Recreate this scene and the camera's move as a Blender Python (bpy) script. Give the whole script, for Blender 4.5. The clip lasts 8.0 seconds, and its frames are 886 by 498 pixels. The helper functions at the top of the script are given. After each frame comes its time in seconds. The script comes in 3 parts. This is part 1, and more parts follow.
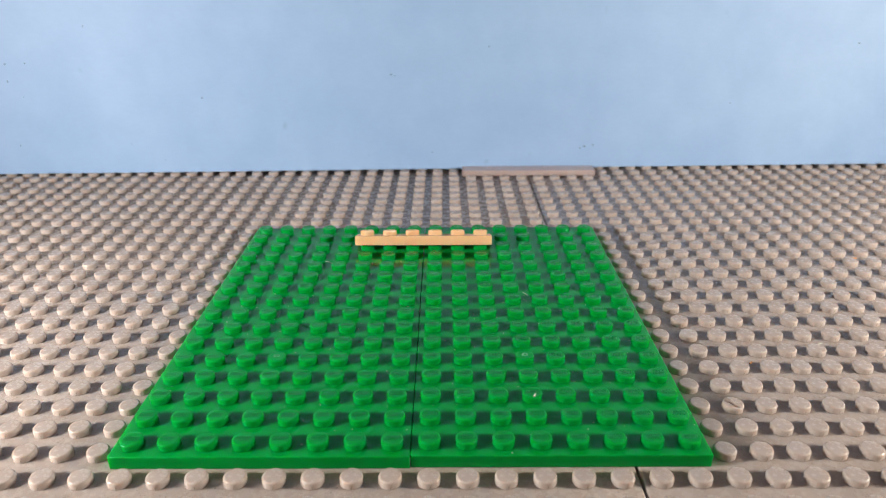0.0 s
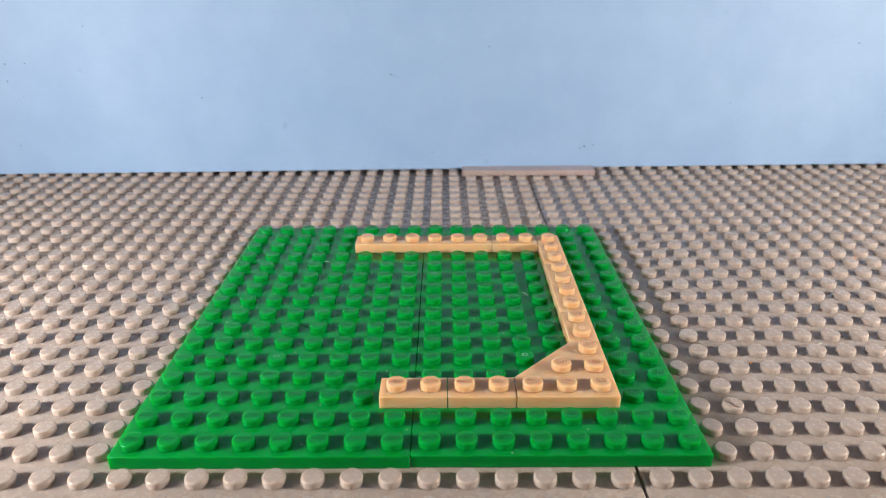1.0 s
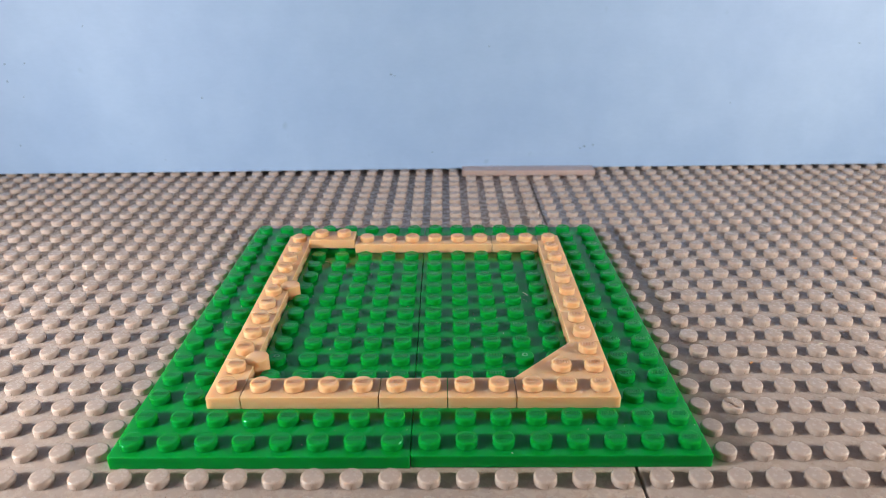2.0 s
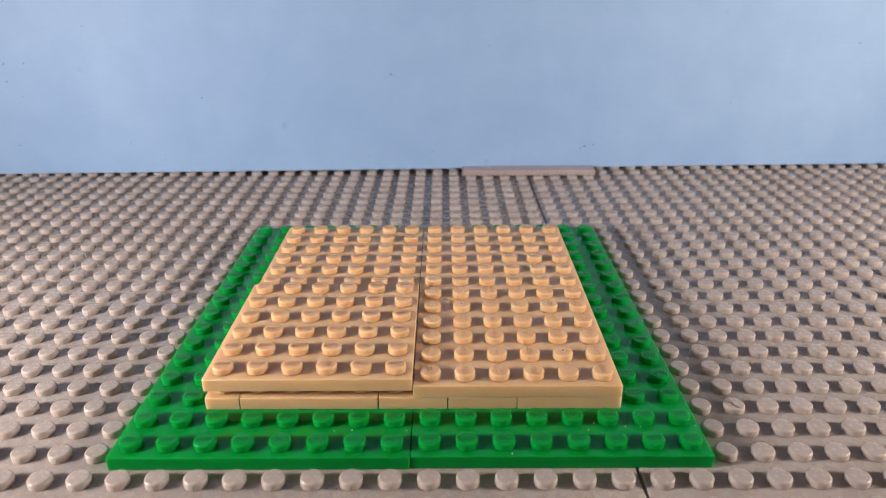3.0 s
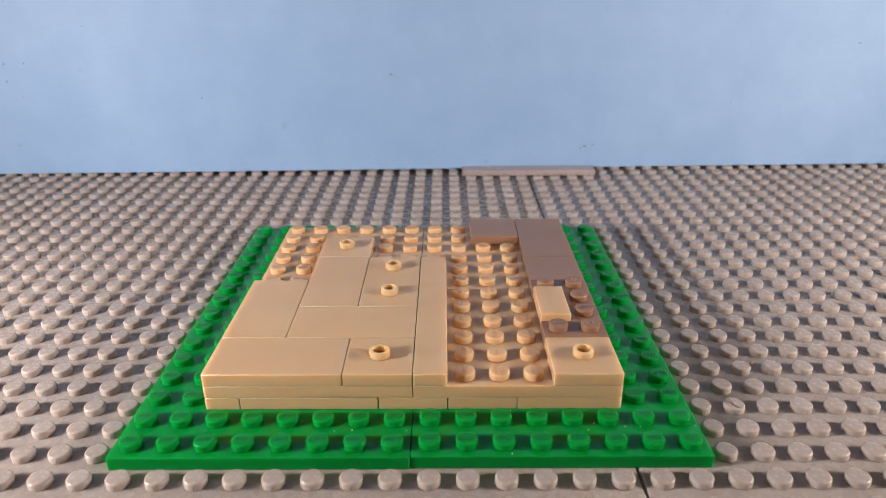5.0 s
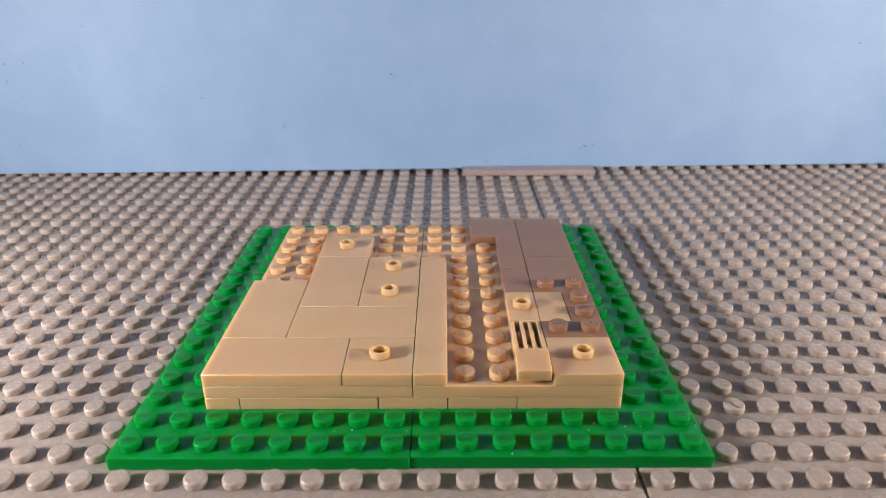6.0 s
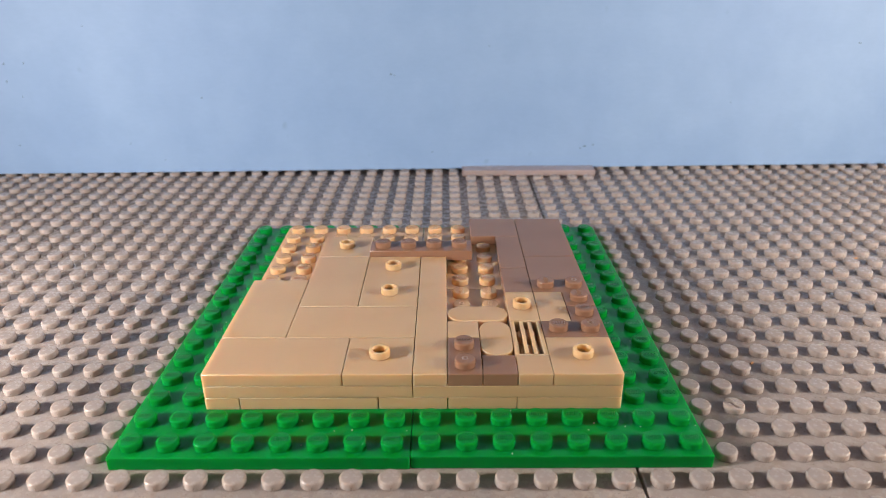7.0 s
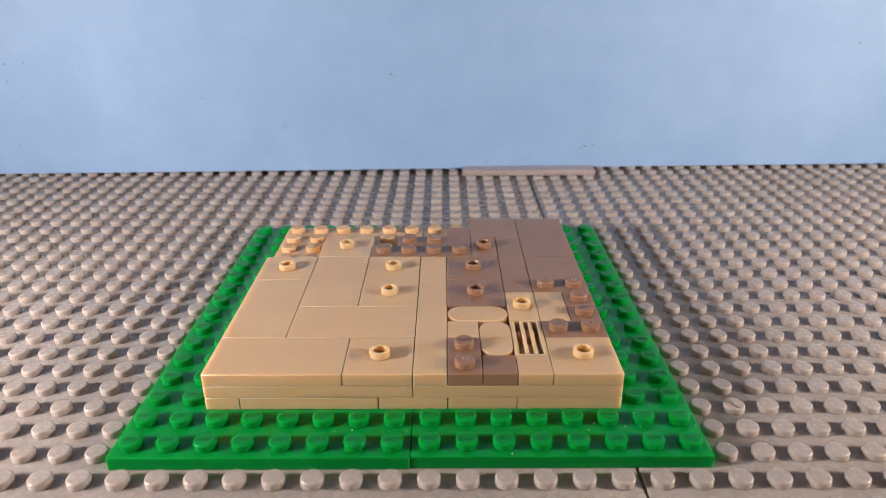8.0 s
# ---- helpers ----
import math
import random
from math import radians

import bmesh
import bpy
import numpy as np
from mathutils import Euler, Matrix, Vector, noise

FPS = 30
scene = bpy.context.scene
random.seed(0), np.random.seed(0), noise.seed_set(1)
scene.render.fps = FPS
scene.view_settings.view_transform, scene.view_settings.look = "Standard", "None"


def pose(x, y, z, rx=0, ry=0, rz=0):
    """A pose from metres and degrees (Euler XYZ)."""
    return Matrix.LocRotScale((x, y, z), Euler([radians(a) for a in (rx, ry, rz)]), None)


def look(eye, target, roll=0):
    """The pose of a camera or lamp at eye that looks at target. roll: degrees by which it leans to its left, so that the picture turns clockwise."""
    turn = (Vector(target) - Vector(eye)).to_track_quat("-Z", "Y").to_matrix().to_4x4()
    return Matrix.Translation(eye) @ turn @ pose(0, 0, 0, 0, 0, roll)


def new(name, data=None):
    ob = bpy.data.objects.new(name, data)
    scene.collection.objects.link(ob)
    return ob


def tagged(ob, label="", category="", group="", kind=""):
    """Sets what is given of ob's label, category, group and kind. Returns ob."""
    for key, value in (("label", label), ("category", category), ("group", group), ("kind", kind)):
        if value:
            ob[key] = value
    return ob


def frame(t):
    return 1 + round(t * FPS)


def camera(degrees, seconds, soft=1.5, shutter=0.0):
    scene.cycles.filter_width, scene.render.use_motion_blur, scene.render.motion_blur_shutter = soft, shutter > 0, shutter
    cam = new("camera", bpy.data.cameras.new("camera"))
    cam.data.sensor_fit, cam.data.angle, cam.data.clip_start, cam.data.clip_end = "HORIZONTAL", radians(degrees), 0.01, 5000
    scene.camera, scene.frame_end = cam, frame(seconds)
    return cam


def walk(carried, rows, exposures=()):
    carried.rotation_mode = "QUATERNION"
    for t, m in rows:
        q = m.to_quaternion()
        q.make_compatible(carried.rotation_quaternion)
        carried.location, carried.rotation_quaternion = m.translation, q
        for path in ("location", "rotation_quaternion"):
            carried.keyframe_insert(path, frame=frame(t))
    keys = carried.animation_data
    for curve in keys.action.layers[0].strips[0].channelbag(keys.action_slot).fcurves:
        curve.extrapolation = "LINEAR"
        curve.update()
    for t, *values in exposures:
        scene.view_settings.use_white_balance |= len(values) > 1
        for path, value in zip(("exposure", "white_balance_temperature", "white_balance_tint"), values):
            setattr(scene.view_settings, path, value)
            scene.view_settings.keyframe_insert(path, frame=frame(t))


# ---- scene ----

MM = 0.001
STUD = 0.008          # stud pitch
PLATE = 0.0032        # height of one plate layer


def at(c, r, z=0.0):
    """Grid place: columns and rows of studs from the green base's front corner, millimetres up."""
    return Vector(((c - 8) * STUD, r * STUD, z * MM))


# ---------------------------------------------------------------- camera
cam = camera(66.59, 8.0, soft=0.78)
EYE = Vector((0.007426, -0.111682, 0.100494))
cam.data.dof.use_dof = True
cam.data.dof.focus_distance = 0.18
cam.data.dof.aperture_fstop = 21.0
AIM = EYE + Vector((-0.0026, 0.913854, -0.406035))
WAY = (AIM - EYE).normalized()
far_back, close_up = (Matrix.Translation(WAY * d * MM) @ look(EYE, AIM, -0.259) for d in (-0.35, 0.25))
walk(cam, [(0.0, far_back), (1.7, far_back), (2.8, close_up), (8.0, close_up)],
     [(0.0, 0.04, 6900, 6), (1.7, -0.02, 6900, 8), (2.8, -0.23, 6800, 10), (8.0, -0.17, 6770, 10)])

# ---------------------------------------------------------------- light
world = bpy.data.worlds.new("world")
scene.world = world
world.use_nodes = True
sky = world.node_tree.nodes.new("ShaderNodeTexSky")
sky.sky_type = 'NISHITA'
sky.sun_disc = False
sky.sun_elevation = radians(30)
sky.sun_rotation = radians(200)
world.node_tree.links.new(sky.outputs[0], world.node_tree.nodes["Background"].inputs[0])
world.node_tree.nodes["Background"].inputs[1].default_value = 0.03


def area_lamp(name, eye, target, size, watts, colour, shape='DISK', size_y=None, spread=180):
    data = bpy.data.lights.new(name, 'AREA')
    data.shape, data.size, data.energy, data.color = shape, size, watts, colour
    data.spread = radians(spread)
    if size_y:
        data.size_y = size_y
    ob = new(name, data)
    ob.matrix_world = look(eye, target)
    return ob


# two small desk lamps, one on either side, plus an added overhead fill lamp
area_lamp("desk_lamp_light", (-0.265, -0.058, 0.1), (0.0, 0.04, 0.0), 0.05, 1.15, (1.0, 0.955, 0.915), spread=165)
area_lamp("desk_lamp_light", (0.322, -0.026, 0.108), (0.0, 0.055, 0.0), 0.055, 1.2, (1.0, 0.93, 0.855))
# warm fill from no known source, added to lift shadows and front faces
area_lamp("fill_light", (0.0, -0.27, 0.775), (0.0, -0.05, 0.0), 0.58, 0.27, (1.0, 0.80, 0.66), 'RECTANGLE', 0.58)


# ---------------------------------------------------------------- materials
def nodes_of(name):
    m = bpy.data.materials.new(name)
    m.use_nodes = True
    t = m.node_tree
    return m, t, t.nodes["Principled BSDF"]


def noise_node(t, scale, detail=4.0, rough=0.6, vec=None):
    n = t.nodes.new("ShaderNodeTexNoise")
    n.inputs["Scale"].default_value = scale
    n.inputs["Detail"].default_value = detail
    n.inputs["Roughness"].default_value = rough
    if vec:
        t.links.new(vec, n.inputs["Vector"])
    return n


def mapped(t, scale=(1, 1, 1)):
    c = t.nodes.new("ShaderNodeTexCoord")
    m = t.nodes.new("ShaderNodeMapping")
    m.inputs["Scale"].default_value = scale
    t.links.new(c.outputs["Object"], m.inputs["Vector"])
    return m.outputs[0]


def ramp(t, src, stops):
    r = t.nodes.new("ShaderNodeValToRGB")
    while len(r.color_ramp.elements) < len(stops):
        r.color_ramp.elements.new(0.5)
    for e, (p, col) in zip(r.color_ramp.elements, stops):
        e.position, e.color = p, (*col, 1)
    t.links.new(src, r.inputs[0])
    return r.outputs[0]


def mix(t, fac, a, b, mode='MIX'):
    n = t.nodes.new("ShaderNodeMix")
    n.data_type, n.blend_type = 'RGBA', mode
    for sock, v in ((n.inputs[0], fac), (n.inputs[6], a), (n.inputs[7], b)):
        if isinstance(v, (int, float)):
            sock.default_value = v
        elif isinstance(v, tuple):
            sock.default_value = (*v, 1)
        else:
            t.links.new(v, sock)
    return n.outputs[2]


def scaled(col, k):
    return tuple(min(1.0, c * k) for c in col)


def plastic(name, col, rough=0.2, wear=0.12, sss=0.25, vary=0.05, gloss=0.5, dirt=None, dirt_amount=0.0, flecks=0.0, radius=(1.0, 0.55, 0.3), depth=0.0018, sheen=(1.0, 1.0, 1.0)):
    """Moulded toy plastic: faint cloudiness, dust in the gloss, fine scratches and a little light under the skin."""
    m, t, b = nodes_of(name)
    v = mapped(t)
    big = noise_node(t, 60, 3, 0.5, v)
    base = ramp(t, big.outputs[0], [(0.3, scaled(col, 1 - vary)), (0.7, scaled(col, 1 + vary))])
    info = t.nodes.new("ShaderNodeObjectInfo")
    tone = ramp(t, info.outputs["Random"], [(0.0, (0.96, 0.96, 0.96)), (1.0, (1.0, 1.0, 1.0))])
    base = mix(t, 1.0, base, tone, 'MULTIPLY')
    if dirt:
        spots = noise_node(t, 140, 6, 0.7, v)
        mask = ramp(t, spots.outputs[0], [(0.55, (0, 0, 0)), (0.75, (dirt_amount,) * 3)])
        base = mix(t, mask, base, dirt)
    if flecks:
        crumbs = noise_node(t, 1500, 2, 0.5, v)
        where = noise_node(t, 90, 2, 0.5, v)
        a = ramp(t, crumbs.outputs[0], [(0.64, (0, 0, 0)), (0.70, (flecks,) * 3)])
        b2 = ramp(t, where.outputs[0], [(0.5, (0, 0, 0)), (0.62, (1, 1, 1))])
        base = mix(t, mix(t, 1.0, a, b2, 'MULTIPLY'), base, (0.09, 0.07, 0.06))
    t.links.new(base, b.inputs["Base Color"])
    dust = noise_node(t, 400, 5, 0.7, v)
    r = ramp(t, dust.outputs[0], [(0.35, (rough,) * 3), (0.75, (rough + wear,) * 3)])
    t.links.new(r, b.inputs["Roughness"])
    b.inputs["IOR"].default_value = 1.53
    b.inputs["Specular IOR Level"].default_value = gloss
    b.inputs["Specular Tint"].default_value = (*sheen, 1)
    b.inputs["Subsurface Weight"].default_value = sss
    b.inputs["Subsurface Radius"].default_value = radius
    b.inputs["Subsurface Scale"].default_value = depth
    bump = t.nodes.new("ShaderNodeBump")
    bump.inputs["Strength"].default_value = 0.12
    bump.inputs["Distance"].default_value = 0.0001
    fine = noise_node(t, 900, 3, 0.6, v)
    t.links.new(fine.outputs[0], bump.inputs["Height"])
    t.links.new(bump.outputs[0], b.inputs["Normal"])
    return m


GREEN = plastic("green_plastic", (0.0, 0.252, 0.04), 0.05, 0.03, 0.7, gloss=0.27, radius=(0.2, 1.0, 0.3), depth=0.003, sheen=(0.4, 1.0, 0.75))
TAN = plastic("tan_plastic", (0.715, 0.446, 0.26), 0.14, 0.05, 1.0, 0.03, gloss=0.3, radius=(1.0, 0.85, 0.65), depth=0.003)
TAUPE = plastic("taupe_plastic", (0.32, 0.172, 0.112), 0.13, 0.05, 0.5, 0.04, gloss=0.4, radius=(1.0, 0.8, 0.65), depth=0.002)
GREY = plastic("old_grey_plastic", (0.425, 0.358, 0.335), 0.19, 0.2, 0.5, 0.08, 0.34, (0.30, 0.24, 0.19), 0.45, 0.7, radius=(1.0, 0.8, 0.65), depth=0.003)
PALE = plastic("pale_grey_plastic", (0.42, 0.33, 0.325), 0.2, 0.1, 0.1)
# the same plastics where they are too thin for light to spread inside
THIN = {"green_plastic": plastic("green_relief", (0.0, 0.252, 0.04), 0.28, 0.06, 0.0, gloss=0.9, radius=(0.2, 1.0, 0.3), depth=0.0006, sheen=(0.4, 1.0, 0.75)),
        "tan_plastic": plastic("tan_relief", (0.715, 0.446, 0.26), 0.28, 0.06, 0.0, 0.03, gloss=0.75, radius=(1.0, 0.85, 0.65), depth=0.0006),
        "taupe_plastic": plastic("taupe_relief", (0.32, 0.172, 0.112), 0.28, 0.06, 0.0, 0.04, gloss=0.75, radius=(1.0, 0.8, 0.65), depth=0.0006)}
LINT = plastic("lint", (0.66, 0.68, 0.56), 0.8, 0.1, 0.0)
RUST = plastic("orange_smudge", (0.45, 0.22, 0.10), 0.8, 0.1, 0.0)
DARK_CHIP = plastic("dark_paint_chip", (0.12, 0.19, 0.32), 0.7, 0.1, 0.0)


def painted_board():
    m, t, b = nodes_of("blue_painted_board")
    v = mapped(t)
    stretched = mapped(t, (1.0, 1.0, 3.0))
    cloud = noise_node(t, 9, 4, 0.55, v)
    c1 = ramp(t, cloud.outputs[0], [(0.3, (0.295, 0.455, 0.745)), (0.7, (0.35, 0.515, 0.79))])
    brush = noise_node(t, 220, 5, 0.7, stretched)
    tone = ramp(t, brush.outputs[0], [(0.3, (0.945, 0.955, 0.965)), (0.7, (1.0, 1.0, 1.0))])
    streak = noise_node(t, 16, 4, 0.6, mapped(t, (1.0, 1.0, 0.22)))
    c1 = mix(t, 1.0, c1, ramp(t, streak.outputs[0], [(0.3, (0.93, 0.935, 0.95)), (0.7, (1.0, 1.0, 1.0))]), 'MULTIPLY')
    patch = noise_node(t, 55, 3, 0.5, v)
    c1 = mix(t, 1.0, c1, ramp(t, patch.outputs[0], [(0.35, (0.93, 0.945, 0.96)), (0.65, (1.0, 1.0, 1.0))]), 'MULTIPLY')
    c2 = mix(t, 1.0, c1, tone, 'MULTIPLY')
    specks = noise_node(t, 75, 2, 0.4, v)
    mask = ramp(t, specks.outputs[0], [(0.735, (0, 0, 0)), (0.78, (0.35, 0.35, 0.35))])
    c3 = mix(t, mask, c2, (0.16, 0.27, 0.45))
    t.links.new(c3, b.inputs["Base Color"])
    b.inputs["Roughness"].default_value = 0.55
    bump = t.nodes.new("ShaderNodeBump")
    bump.inputs["Strength"].default_value = 0.14
    bump.inputs["Distance"].default_value = 0.0004
    t.links.new(brush.outputs[0], bump.inputs["Height"])
    t.links.new(bump.outputs[0], b.inputs["Normal"])
    return m


def plain(name, col, rough=0.7, scale=8):
    m, t, b = nodes_of(name)
    n = noise_node(t, scale, 6, 0.6, mapped(t))
    t.links.new(ramp(t, n.outputs[0], [(0.3, scaled(col, 0.92)), (0.7, scaled(col, 1.06))]), b.inputs["Base Color"])
    b.inputs["Roughness"].default_value = rough
    return m


BLUE = painted_board()
# for the added unseen walls; its tone sets how much warm light they bounce
PLASTER = plain("warm_plaster", (0.42, 0.36, 0.30))
WOOD = plain("dark_wood", (0.13, 0.08, 0.05), 0.5, 30)


# ---------------------------------------------------------------- mesh helpers
def mesh_of(name, bm, material, smooth=True, flat_marked=False):
    bmesh.ops.recalc_face_normals(bm, faces=bm.faces)
    me = bpy.data.meshes.new(name)
    bm.to_mesh(me)
    bm.free()
    me.materials.append(material)
    if smooth:
        flags = [f.use_smooth for f in me.polygons]
        me.shade_smooth()
        me.set_sharp_from_angle(angle=radians(50))
        if flat_marked:
            me.polygons.foreach_set("use_smooth", flags)
    return me


def part(name, bm, material, parent, label="", place=None):
    ob = new(name, bm if isinstance(bm, bpy.types.Mesh) else mesh_of(name, bm, material, True, name in ("body", "leaf")))
    ob.parent = parent
    if place is not None:
        ob.location = place
    return tagged(ob, label)


def thing(name, label, category, group="", kind=""):
    return tagged(new(name), label, category, group, kind)


def box(bm, x0, x1, y0, y1, z0, z1):
    v = [bm.verts.new(p) for p in ((x0, y0, z0), (x1, y0, z0), (x1, y1, z0), (x0, y1, z0),
                                   (x0, y0, z1), (x1, y0, z1), (x1, y1, z1), (x0, y1, z1))]
    for f in ((0, 3, 2, 1), (4, 5, 6, 7), (0, 1, 5, 4), (1, 2, 6, 5), (2, 3, 7, 6), (3, 0, 4, 7)):
        bm.faces.new([v[i] for i in f])


def box_ob(name, x0, x1, y0, y1, z0, z1, material, bevel=0.0):
    bm = bmesh.new()
    box(bm, x0, x1, y0, y1, z0, z1)
    if bevel:
        bmesh.ops.bevel(bm, geom=bm.edges[:], offset=bevel, segments=2, affect='EDGES')
    return new(name, mesh_of(name, bm, material))


def inset(poly, d):
    """The outline poly (anticlockwise) moved inwards by d, corners mitred."""
    out, n = [], len(poly)
    for i in range(n):
        p, q, s = (Vector(poly[j]) for j in (i - 1, i, (i + 1) % n))
        a, b = (q - p).normalized(), (s - q).normalized()
        na, nb = Vector((-a.y, a.x)), Vector((-b.y, b.x))
        k = max(0.25, 1 + na.dot(nb))
        out.append(q + (na + nb) * (d / k))
    return out


def eased(poly, r):
    """Cuts each corner of an outline with a tiny round of two points."""
    out, n = [], len(poly)
    for i in range(n):
        p, q, s = (Vector(poly[j]) for j in (i - 1, i, (i + 1) % n))
        out += [q + (p - q).normalized() * r, q + (s - q).normalized() * r]
    return out


HOLE = 1.62 * MM      # radius of the opening in a hollow stud


def shell(bm, poly, height, edge=0.16 * MM, wall=1.4 * MM, roof=1.0 * MM, rounded=False, holes=()):
    """A moulded plate: eased outline, rounded top edge, hollow below so that studs fit in; holes (x, y) go through its roof."""
    rings = [(0.0, 0.1 * MM), (0.13 * MM, 0.0), (height - edge, 0.0), (height - edge * 0.3, edge * 0.3), (height, edge)]
    loops = [[bm.verts.new((*p, z)) for p in inset(poly, d)] for z, d in rings]
    low = [[bm.verts.new((*p, z)) for p in inset(poly, wall)] for z in (0.0, height - roof)]
    chain = [low[1], low[0]] + loops
    for k, (a, b) in enumerate(zip(chain, chain[1:])):
        n = len(a)
        for i in range(n):
            f = bm.faces.new((a[i], a[(i + 1) % n], b[(i + 1) % n], b[i]))
            f.smooth = k != 3 or rounded or (a[i].co - a[(i + 1) % n].co).length < 0.4 * MM
    if not holes:
        bm.faces.new(loops[-1])
        bm.faces.new(low[1][::-1])
        return
    seg, decks = 28, ((loops[-1], height), (low[1], height - roof))
    rims = [[[bm.verts.new((x + HOLE * math.cos(2 * math.pi * k / seg), y + HOLE * math.sin(2 * math.pi * k / seg), z))
              for k in range(seg)] for _, z in decks] for x, y in holes]
    for top, low_rim in rims:
        for i in range(seg):
            bm.faces.new((top[i], top[(i + 1) % seg], low_rim[(i + 1) % seg], low_rim[i])).smooth = True
    for k, (outer, _) in enumerate(decks):
        edges = []
        for loop in [outer] + [pair[k] for pair in rims]:
            for a, b in zip(loop, loop[1:] + loop[:1]):
                edges.append(bm.edges.get((a, b)) or bm.edges.new((a, b)))
        bmesh.ops.triangle_fill(bm, edges=edges, use_beauty=True)


def lathe(bm, profile, seg, centre=(0, 0), cap=True):
    """Turns (radius, height) pairs about an upright axis."""
    rings = []
    for r, z in profile:
        rings.append([bm.verts.new((centre[0] + r * math.cos(2 * math.pi * k / seg),
                                    centre[1] + r * math.sin(2 * math.pi * k / seg), z)) for k in range(seg)])
    for a, b in zip(rings, rings[1:]):
        for i in range(seg):
            bm.faces.new((a[i], a[(i + 1) % seg], b[(i + 1) % seg], b[i])).smooth = True
    if cap:
        bm.faces.new(rings[-1])
    return rings


SR, SH = 2.42 * MM, 1.78 * MM
STUD_PROFILE = [(SR, -0.02 * MM), (SR, SH - 0.52 * MM), (SR, SH - 0.44 * MM), (SR - 0.06 * MM, SH - 0.22 * MM),
                (SR - 0.2 * MM, SH - 0.07 * MM), (SR - 0.42 * MM, SH)]


def emblem(bm, turned, high):
    """The raised mark on a stud: four small slanting outlined bars side by side."""
    for k in range(4):
        x, w, h, s, e = (k - 1.5) * 0.8 * MM, 0.31 * MM, 0.68 * MM, 0.16 * MM, 0.076 * MM
        for x0, x1, y0, y1 in ((x - w, x - w + s, -h, h), (x + w - s, x + w, -h, h),
                               (x - w + s, x + w - s, -h, -h + s), (x - w + s, x + w - s, h - s, h)):
            rings = []
            for i, z in ((0.0, SH - 0.02 * MM), (e, SH + high * MM)):
                flat = [(px + 0.22 * py, py) for px, py in ((x0 + i, y0 + i), (x1 - i, y0 + i), (x1 - i, y1 - i), (x0 + i, y1 - i))]
                rings.append([bm.verts.new((-py, px, z) if turned else (px, py, z)) for px, py in flat])
            low, top = rings
            bm.faces.new(top).material_index = 1
            for i in range(4):
                bm.faces.new((low[i], low[(i + 1) % 4], top[(i + 1) % 4], top[i])).material_index = 1


def stud_mesh(name, material, mark="upright"):
    bm = bmesh.new()
    lathe(bm, STUD_PROFILE, 24)
    if mark in ("upright", "turned"):
        emblem(bm, mark == "turned", 0.075 if material is GREEN else 0.085)
    elif mark == "ring":
        before = len(bm.faces)
        lathe(bm, [(0.8 * MM, SH - 0.01 * MM), (0.72 * MM, SH + 0.14 * MM), (0.5 * MM, SH + 0.14 * MM), (0.4 * MM, SH - 0.01 * MM)], 12, cap=False)
        bm.faces.ensure_lookup_table()
        for f in bm.faces[before:]:
            f.material_index = 1
    me = mesh_of(name, bm, material, True, True)
    me.materials.append(THIN[material.name])
    return me


def hollow_stud_mesh(name, material):
    bm = bmesh.new()
    lathe(bm, [(SR, -0.02 * MM), (SR, SH - 0.25 * MM), (SR - 0.08 * MM, SH - 0.08 * MM), (SR - 0.25 * MM, SH),
               (1.74 * MM, SH), (HOLE, SH - 0.12 * MM), (HOLE, 0.0)], 28, cap=False)
    return mesh_of(name, bm, material)


STUDS = {(m.name, k): stud_mesh("stud", m, k) for m in (GREEN, TAN, TAUPE) for k in ("upright", "turned", "ring")}
HOLLOW = {m.name: hollow_stud_mesh("hollow_stud", m) for m in (TAN, TAUPE)}

# ---------------------------------------------------------------- the setting
support = tagged(box_ob("tabletop", -0.78, 0.78, -0.63, 0.49, -0.035, -0.0024, WOOD),
                 "plain dark wooden tabletop under the toy baseplates", "tabletop", kind="structure")


def room():
    """Plain unseen walls and ceiling, added close round the tabletop for bounced light; open above for the fill lamp.
    """
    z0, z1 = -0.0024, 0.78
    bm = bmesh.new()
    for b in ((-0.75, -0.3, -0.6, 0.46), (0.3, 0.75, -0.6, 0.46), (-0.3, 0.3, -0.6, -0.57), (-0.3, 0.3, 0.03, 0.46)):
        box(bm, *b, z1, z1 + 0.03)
    tagged(new("ceiling", mesh_of("ceiling", bm, PLASTER)), "plain cream unseen ceiling, added with a square opening for the fill lamp", "ceiling", kind="structure")
    for name, b in (("wall_north", (-0.75, 0.75, 0.46, 0.49)), ("wall_west", (-0.78, -0.75, -0.63, 0.49)),
                    ("wall_east", (0.75, 0.78, -0.63, 0.49)), ("wall_south", (-0.75, 0.75, -0.63, -0.6))):
        tagged(box_ob(name, *b, z0, z1, PLASTER), "plain cream unseen wall added round the tabletop for bounced light", "wall", kind="structure")


room()


